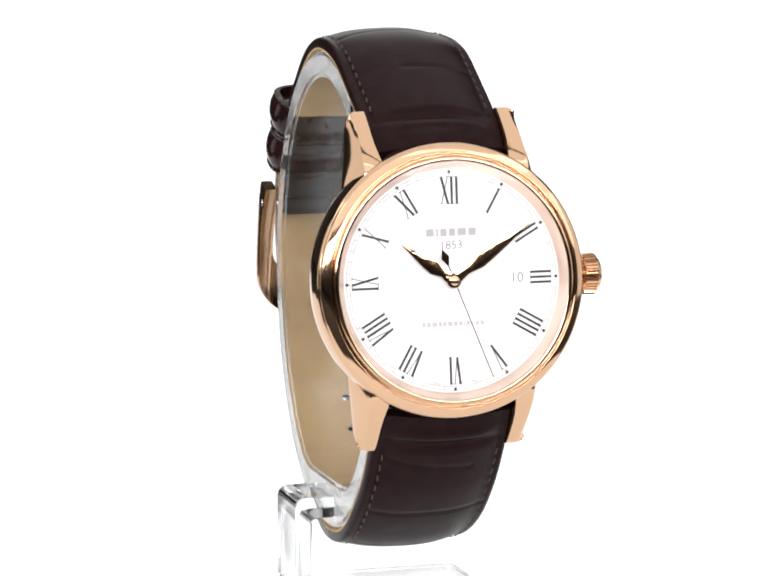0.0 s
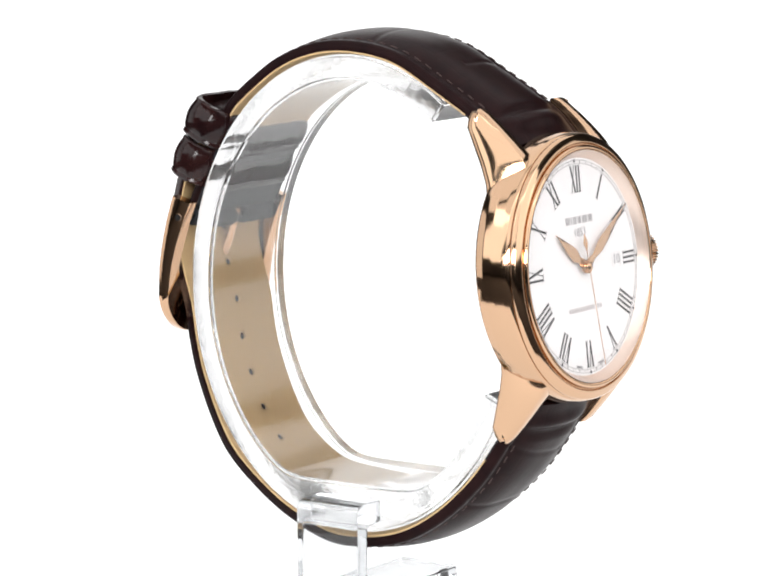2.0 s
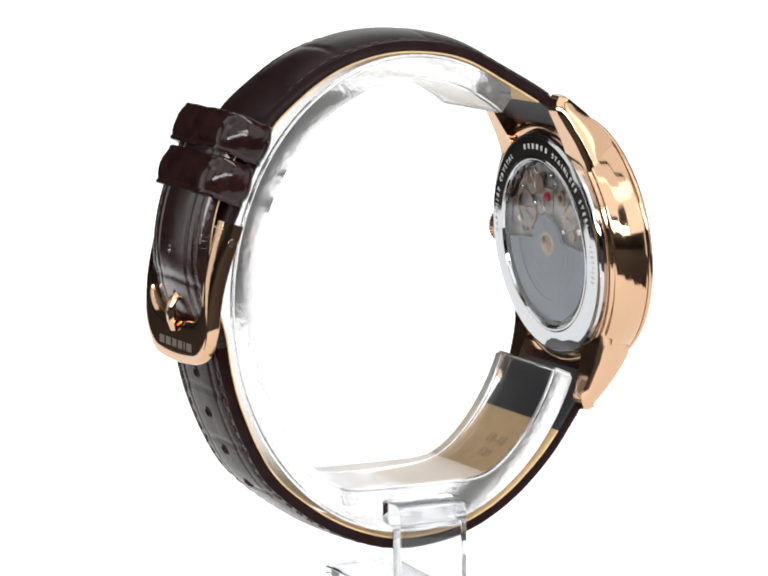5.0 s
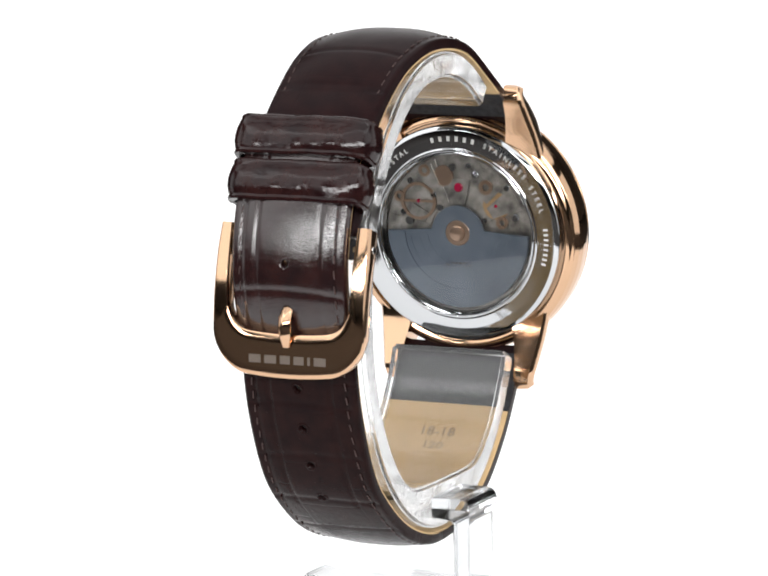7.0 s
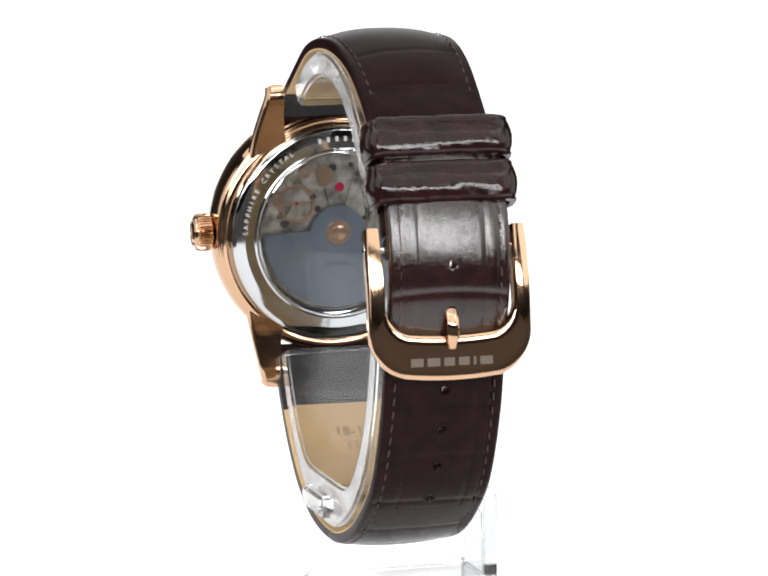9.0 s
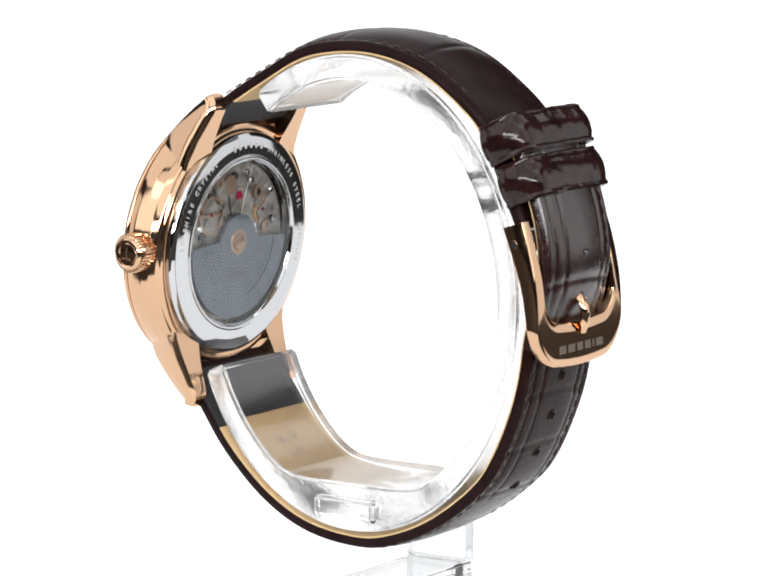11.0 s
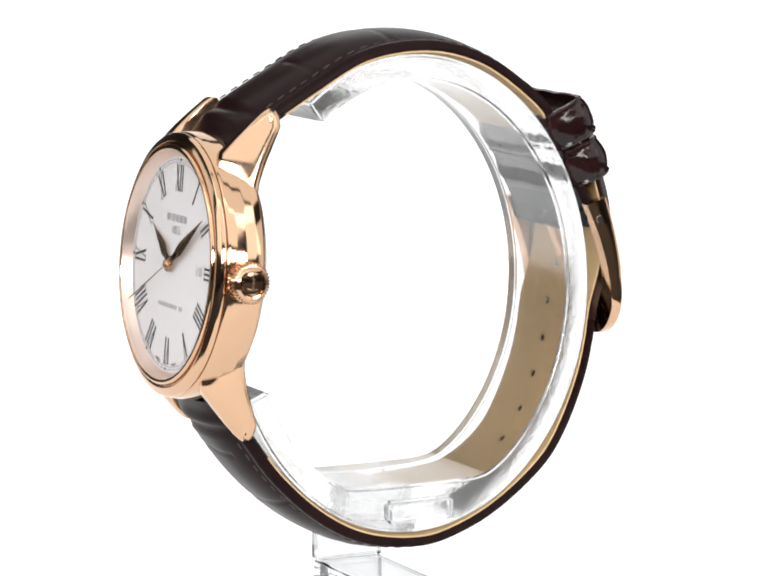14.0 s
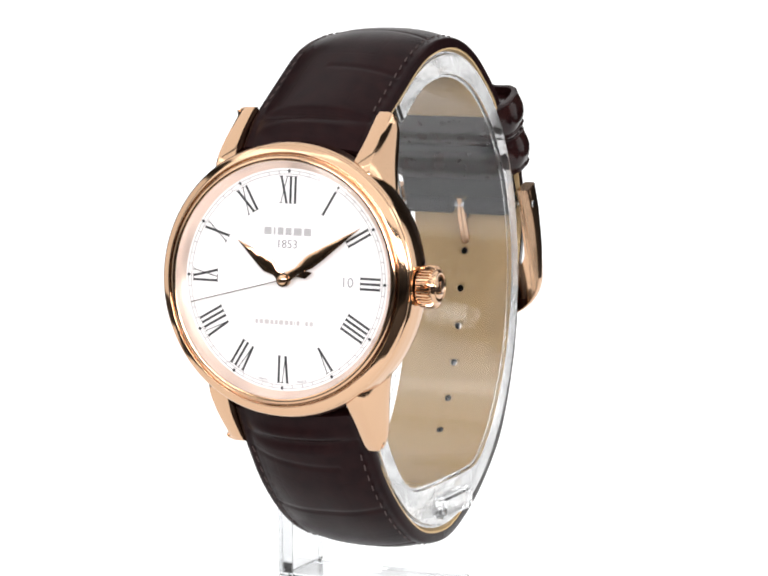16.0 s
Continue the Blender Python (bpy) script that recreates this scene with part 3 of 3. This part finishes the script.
    for body, a0 in (("STAINLESS STEEL", 21), ("SAPPHIRE CRYSTAL", -88)):
        for k, ch in enumerate(body):
            if ch != " ":
                join(bm, text(ch, 1.15, 0.03), Matrix.Rotation(radians(-(a0 + 3.75 * k)), 4, "Z") @ pose(0, 15.55, 0))
    part("engraved_words", bm, engraved, back, "pale engraved words around the rim", flip)
    for k in range(8):
        part("engraved_bar", box(-0.17, 0.17, 15.2, 15.95, -0.02, 0.03), engraved, back, at=flip @ Matrix.Rotation(radians(-(85 + 3.0 * k)), 4, "Z"))
    for k in range(6):
        part("engraved_bar", box(-0.25, 0.25, 15.2, 16.0, -0.02, 0.03), engraved, back, at=flip @ Matrix.Rotation(radians(13 - 5.2 * k), 4, "Z"))

    # movement behind the window
    move = part("movement", revolve([(0.0, -6.0), (12.8, -6.0), (12.8, -5.7), (0.0, -5.7)], 96), plate_grey, root, "automatic movement with bridges and jewels", CASE)
    flat = CASE @ pose(0, 0, -6.0, 0, 180, 0)

    def arc_plate(r0, r1, a0, a1, z0, z1, n=28, bevel=0.12):
        aa = [radians(a0 + (a1 - a0) * k / n) for k in range(n + 1)]
        return prism([(r1 * math.cos(a), r1 * math.sin(a)) for a in aa] + [(r0 * math.cos(a), r0 * math.sin(a)) for a in aa[::-1]], z0, z1, bevel, 1)

    part("bridge", arc_plate(4.2, 12.4, 20, 74, 0, 0.35), plate_grey, move, "nickel bridge", flat)
    part("bridge", arc_plate(5.0, 12.4, 108, 168, 0, 0.3), plate_grey, move, "nickel bridge", flat)
    part("bridge", arc_plate(3.0, 8.8, 76, 106, 0, 0.4), plate_grey, move, "nickel bridge", flat)
    wheel = [((3.5 + (0.25 if k % 2 else 0)) * math.cos(math.pi * k / 36), (3.5 + (0.25 if k % 2 else 0)) * math.sin(math.pi * k / 36)) for k in range(72)]
    part("gear_wheel", prism(wheel, 0, 0.25), brass, move, "brass gear wheel", flat @ pose(6.6, 4.6, 0.2) @ Matrix.Diagonal((0.62, 0.62, 1, 1)))
    part("gear_wheel", prism([(x * 0.46, y * 0.46) for x, y in wheel], 0, 0.25), gilt_dark, move, "dark gilt gear wheel", flat @ pose(-2.4, 9.2, 0.25))
    bal = revolve([(2.6, 0.0), (3.1, 0.0), (3.1, 0.3), (2.6, 0.3)], 48, True)
    join(bal, box(-2.7, 2.7, -0.2, 0.2, 0.05, 0.25))
    part("balance_wheel", bal, gilt_dark, move, "copper balance wheel", flat @ pose(-6.9, 4.9, 0.4))
    for x, y, r in ((0.2, 7.4, 0.75), (6.6, 4.6, 0.3), (-6.9, 4.9, 0.3)):
        part("jewel", revolve([(0.0, 0.62), (r * 0.8, 0.6), (r, 0.45), (r, 0.0)], 24), ruby, move, "red ruby bearing", flat @ pose(x, y, 0.15))
    for x, y, r in ((3.2, 9.6, 0.6), (8.6, 7.6, 0.5), (9.9, 2.8, 0.6), (-9.6, 3.0, 0.55), (-4.2, 6.0, 0.5), (-8.2, 8.2, 0.55), (2.0, 11.0, 0.45), (4.6, 2.2, 0.45)):
        screw = join(revolve([(0.0, 0.6), (r * 0.85, 0.6), (r, 0.5), (r, 0.0)], 24), box(-r * 0.75, r * 0.75, -0.08, 0.08, 0.58, 0.63))
        part("screw", screw, steel, move, "small polished screw", flat @ pose(x, y, 0.1, 0, 0, 40 * x))
    for x, y, r in ((-3.3, 3.9, 0.5), (-8.7, 1.6, 0.7), (9.3, 5.2, 0.6), (-0.9, 10.6, 0.6)):
        part("recess", revolve([(0.0, 0.45), (r, 0.45), (r, 0.0)], 24), dark_metal, move, "dark bearing recess", flat @ pose(x, y, 0.0))
    for a0, a1, r0, r1 in ((22, 40, 6.5, 11.8), (44, 52, 7.0, 12.0), (112, 126, 8.6, 12.0), (150, 166, 6.0, 9.0)):
        part("cover_plate", arc_plate(r0, r1, a0, a1, 0.3, 0.6), plate_grey, move, "small polished cover plate", flat)
    for x, y, r in ((7.6, 1.9, 1.0), (5.0, 7.6, 1.2), (-5.6, 10.0, 1.0), (-10.2, 5.6, 0.9)):
        ring = revolve([(r * 0.45, 0.4), (r * 0.5, 0.62), (r, 0.62), (r, 0.2)], 28)
        part("pinion", ring, gilt_dark, move, "small copper pinion", flat @ pose(x, y, 0.15))
    # rotor: heavy half disc with a neck to the middle
    out = [(12.3 * math.cos(radians(a)), 12.3 * math.sin(radians(a))) for a in np.linspace(-180, 0, 49)]
    out += [(4.6, 0.4)] + [(4.5 * math.cos(radians(a)), 4.5 * math.sin(radians(a))) for a in np.linspace(12, 168, 20)] + [(-4.6, 0.4)]
    rotor = part("rotor", prism(out, 0.75, 1.15, 0.1, 1), rotor_grey, move, "blue-grey winding rotor with fine rings", flat)
    part("rotor_rim", arc_plate(9.2, 12.25, 180, 360, 1.12, 1.3), rotor_grey, rotor, at=flat)
    for r0, r1, h in ((8.2, 8.5, 1.2), (6.6, 6.9, 1.19), (5.2, 5.45, 1.19)):
        part("rotor_ring", arc_plate(r0, r1, 186, 354, 1.13, h, bevel=0.02), rotor_grey, rotor, at=flat)
    hubm = join(revolve([(0.0, 1.55), (1.0, 1.55), (1.25, 1.45), (1.3, 1.25), (2.0, 1.25), (2.15, 1.1)], 40), box(-1.0, 1.0, -0.14, 0.14, 1.5, 1.58))
    part("rotor_screw", hubm, gilt_dark, rotor, "gilt slotted rotor screw", flat)
    for k in range(6):
        part("rotor_bar", box(-2.2 + 0.75 * k, -1.65 + 0.75 * k, -5.5, -4.8, 1.14, 1.18), dark_metal, rotor, "plain dark bar on the rotor", flat)

    # straps
    rails = (-0.82, -0.57, 0.53, 0.80)
    up_marks = [(5.2, 0.2, 0.5, -0.9, 0.9), (17.0, -0.4, 0.3, -0.2, 0.9), (30.0, 0.4, -0.6, -0.85, 0.85), (44.0, 0.2, 0.4, -0.85, 0.85)]
    upper = strap(root, "upper_strap", UPPER, UPPER.length - 0.3, 52, up_marks, (), "dark brown crocodile leather strap half", leather, -0.72)
    low_marks = [(4.6, 0.3, 0.3, -0.9, 0.9), (9.5, 1.1, -0.8, -0.9, 0.5), (20.0, -0.3, 0.4, -0.85, 0.85), (33.0, 0.3, 0.4, -0.85, 0.85)]
    crease = LOWER.near(29.2, -13.8) + 1.3
    low_marks += [(crease + 8.75 * k, 0.15 * (-1) ** k, -0.9, -0.95, 0.95) for k in range(-3, 3)]
    lower = strap(root, "lower_strap", LOWER, LOWER.length, 48, low_marks, rails, "dark brown glossy crocodile leather strap half with holes", leather_gloss, -0.75)

    def lined(path, parent, s0, s1, mat, label, top=-0.74):
        half = lambda s: strap_half(s, path.length) - 0.05
        return part("lining", ribbon(path, s0, s1, half, lambda s, x: -1.0, lambda s, x: top, int((s1 - s0) / 0.7) + 2, 16), mat, parent, label)

    cut = UPPER.near(23.4, 26.2)
    lined(UPPER, upper, 2.0, 9.0, lining_black, "dark leather lining at the lugs")
    lined(UPPER, upper, 9.02, cut, lining_tan, "tan leather lining")
    lined(UPPER, upper, cut + 0.02, UPPER.length - 0.4, lining_black, "dark grey leather lining at the buckle end")
    lined(LOWER, lower, 1.5, 11.8, lining_black, "dark leather lining at the lugs", -0.77)
    tan = lined(LOWER, lower, 11.82, LOWER.length - 0.5, lining_tan, "tan leather lining", -0.77)
    first = LOWER.near(22.0, -27.3)
    spots = [first + 6.35 * k for k in range(7)]
    cut_holes([lower, tan], LOWER, spots, 0.62)
    lower.data.materials.append(leather_tail)
    lower.data.materials.append(leather)
    for p in lower.data.polygons:
        if p.center.y > 0.02 and p.center.z > -0.006:
            p.material_index = 1
        elif p.center.y < 0.0:
            p.material_index = 2
    for s in spots:
        rim = revolve([(0.62 + 0.18 - 0.18 * math.cos(q), 0.14 * math.sin(q)) for q in np.linspace(0, 2 * math.pi, 9)[:-1]], 20, True)
        lift = 0.85 + 0.45 + (1.5 * max(0.0, 1 - s / 48) ** 0.6)
        part("hole_rim", bent(rim, LOWER, s, lift), leather_gloss, lower)
    bm = text("18-18", 2.7, 0.02)
    join(bm, text("120", 2.5, 0.02), pose(0, -3.2, 0))
    bm.transform(pose(0, 0, 0, 0, 0, 180))
    part("size_stamp", bent(bm, LOWER, LOWER.near(-21.2, -27.5), -1.02), stamp, lower, "faint stamped strap size")
    stitches(upper, UPPER, 8.0, cut, lambda s: 0.86 + 0.55 * max(0.0, 1 - s / 52))
    stitches(lower, LOWER, 8.0, LOWER.length - 4, lambda s: 0.86 + 0.5 * max(0.0, 1 - s / 48) + (0.14 if s > 0.74 * LOWER.length else 0.02))

    # keepers
    def keeper(y, z, dy, dz, long, thick, label):
        d = Vector((dy, dz)).normalized()
        nn = Vector((-d.y, d.x))
        if nn.x < 0:
            nn = -nn
        wide = 10.7
        bm = bmesh.new()
        uv = bm.loops.layers.uv.new("uv")
        sect = []
        for cx, cy, a0 in ((wide - 2.6, thick / 2 - 2.6, 0), (-wide + 2.6, thick / 2 - 2.6, 90), (-wide + 2.6, -thick / 2 + 2.6, 180), (wide - 2.6, -thick / 2 + 2.6, 270)):
            sect += [(cx, cy, math.cos(radians(a0 + q)), math.sin(radians(a0 + q))) for q in (0, 22, 45, 68, 90)]
        full = []
        for a, b in zip(sect, sect[1:] + sect[:1]):
            cut_n = 14 if abs(a[0] - b[0]) > 5 else (4 if abs(a[1] - b[1]) > 1.5 else 1)
            full += [tuple(u + (v - u) * k / cut_n for u, v in zip(a, b)) for k in range(cut_n)]
        sect = full
        loops = []
        steps = [(-1.0, 0.9), (-0.99, 1.45), (-0.92, 1.66), (-0.8, 1.62), (-0.6, 1.84), (-0.3, 2.06), (0.0, 2.14), (0.3, 2.05), (0.55, 1.86), (0.74, 1.6), (0.88, 1.76), (0.98, 1.6), (1.0, 0.9)]
        for t, r in steps:
            r += 1.0
            loops.append([(cx + r * c, (cy + (r + 0.15 * noise.noise(Vector((cx * 0.45, t * 2.2 + cx * 0.2, y + s)))) * s) * (1 + 0.04 * t), t * long / 2 + 0.2 * noise.noise(Vector((cx * 0.25 + c, cy + s, y)))) for cx, cy, c, s in sect])
        for t in (1.0, -1.0):
            loops.append([(cx + 1.7 * c, cy + 1.7 * s, t * long / 2 * 0.98) for cx, cy, c, s in sect])
        vs = []
        for lp in loops:
            vs.append([bm.verts.new((x, y + d.x * l + nn.x * h, z + d.y * l + nn.y * h)) for x, h, l in lp])
        m = len(sect)
        for i in range(len(vs)):
            a, b = vs[i], vs[(i + 1) % len(vs)]
            for k in range(m):
                f = bm.faces.new((a[k], a[(k + 1) % m], b[(k + 1) % m], b[k]))
                for l, (sx, sl) in zip(f.loops, ((k, i), (k + 1, i), (k + 1, i + 1), (k, i + 1))):
                    l[uv].uv = (sl * 0.9, sx * 1.7)
        return part("keeper", bm, leather_loop, root, label)

    keeper(27.2, 25.0, 0.42, -0.91, 6.2, 7.4, "brown leather keeper loop round the strap")
    keeper(30.0, 18.9, 0.36, -0.93, 6.3, 6.8, "brown leather keeper loop round the strap")

    # buckle
    long = BUCKLE.length
    n = 14
    outer = [(-11.9, 0.0), (-12.1, 4.0)] + [(-12.2 + 5.2 * (1 - math.cos(a)), long - 5.6 + 5.2 * math.sin(a) + 0.4 * (1 - math.cos(a))) for a in np.linspace(0, math.pi / 2, n)]
    outer = outer + [(x, long) for x in np.linspace(-5.5, 5.5, 12)] + [(-x, y) for x, y in outer[::-1]]
    inner = [(-10.0, 0.0), (-9.9, 4.0)] + [(-9.8 + 3.6 * (1 - math.cos(a)), long - 10.2 + 3.6 * math.sin(a)) for a in np.linspace(0, math.pi / 2, n)]
    inner = inner + [(x, long - 6.6) for x in np.linspace(-5.0, 5.0, 12)] + [(-x, y) for x, y in inner[::-1]]
    bm = bmesh.new()
    q = []
    for z, k in ((-0.95, 0.1), (-0.8, 0.0), (0.5, 0.0), (0.76, 0.14), (0.9, 0.46)):
        q.append(([bm.verts.new((x * (1 - k / 14), y - k * min(1.0, max(0.0, (y - long + 6) / 5)), z)) for x, y in outer], [bm.verts.new((x + (k * 0.5 if x > 0 else -k * 0.5), y + (k * 0.6 if y > long - 12 else 0), z)) for x, y in inner]))
    m = len(outer)
    for (oa, ia), (ob, ib) in zip(q, q[1:]):
        for k in range(m - 1):
            bm.faces.new((oa[k], oa[k + 1], ob[k + 1], ob[k]))
            bm.faces.new((ia[k], ib[k], ib[k + 1], ia[k + 1]))
        for k in (0, m - 1):
            bm.faces.new((oa[k], ob[k], ib[k], ia[k]))
    for oa, ia in (q[0], q[-1]):
        for k in range(m - 1):
            bm.faces.new((oa[k], oa[k + 1], ia[k + 1], ia[k]))
    bmesh.ops.subdivide_edges(bm, edges=[e for e in bm.edges if abs(e.verts[0].co.y - e.verts[1].co.y) > 3], cuts=4)
    for v in bm.verts:
        v.co.y += (0.65 - 1.3 * (v.co.x / 12) ** 2) * min(1.0, max(0.0, (v.co.y - long + 13) / 7))
        if v.co.z < 0:
            v.co.z -= 1.7 * max(0.0, 1 - v.co.y / (0.8 * long))
    buckle = part("buckle", bent(bm, BUCKLE, 0, 0.2), gold, root, "polished rose gold pin buckle")
    pin = revolve([(0.0, -12.15), (0.55, -12.15), (0.6, -12.0), (0.6, 12.0), (0.55, 12.15), (0.0, 12.15)], 20)
    part("buckle_pin", pin, steel, buckle, at=pose(0, 30.9, 10.1, 0, 90, 0))
    for x0, x1 in ((-8.8, -1.3), (1.3, 8.8)):
        loop = revolve([(0.62, x0), (1.45, x0), (1.6, x0 + 0.2), (1.6, x1 - 0.2), (1.45, x1), (0.62, x1)], 24)
        part("buckle_loop", loop, lining_black, upper, "dark leather loop round the buckle pin", pose(0, 30.75, 10.1, 0, 90, 0))
    tang = bmesh.new()
    line = [(1.5, -1.2, 0.8), (6.5, -1.1, 0.8), (10.5, -0.4, 0.85), (12.2, 1.0, 0.95), (13.4, 1.8, 1.0), (14.6, 1.95, 1.0), (16.2, 1.75, 0.9), (17.6, 1.4, 0.55)]
    rows = []
    for s, h, r in line:
        rows.append([tang.verts.new((r * math.cos(a), s, h + 0.7 * r * math.sin(a))) for a in np.linspace(0, 2 * math.pi, 12, endpoint=False)])
    for a, b in zip(rows, rows[1:]):
        for k in range(12):
            tang.faces.new((a[k], a[(k + 1) % 12], b[(k + 1) % 12], b[k]))
    tang.faces.new(rows[0])
    tang.faces.new(rows[-1])
    part("tang", bent(tang, BUCKLE, 0.0, 0), gold, buckle, "rose gold buckle tongue")
    x = -6.2
    for w in (1.9, 0.4, 1.6, 1.6, 1.9, 1.9):
        part("buckle_bar", bent(box(x, x + w, -0.6, 0.6, 0.0, 0.03), BUCKLE, long - 2.2, 1.1), engraved_gold, buckle, "plain engraved bar")
        x += w + 0.62
    return root, second


stand = display_stand()
watch, seconds_hand = wristwatch()


def motions():
    """The turntable's even turn, and the seconds hand's sweep on the dial."""
    turn = [(0.5 * k, pose(0, 0, HUB_Z, 0, 0, 179.7 + 20.0 * (0.5 * k - 8.2))) for k in range(33)]
    walk(watch, turn)
    walk(stand, turn)
    on_dial = pose(0, -0.0353, 0.0058, 84.4, 0, 0)
    walk(seconds_hand, [(float(k), on_dial @ pose(0, 0, 0.0012, 0, 0, -(159 + 6 * k))) for k in range(17)])


motions()
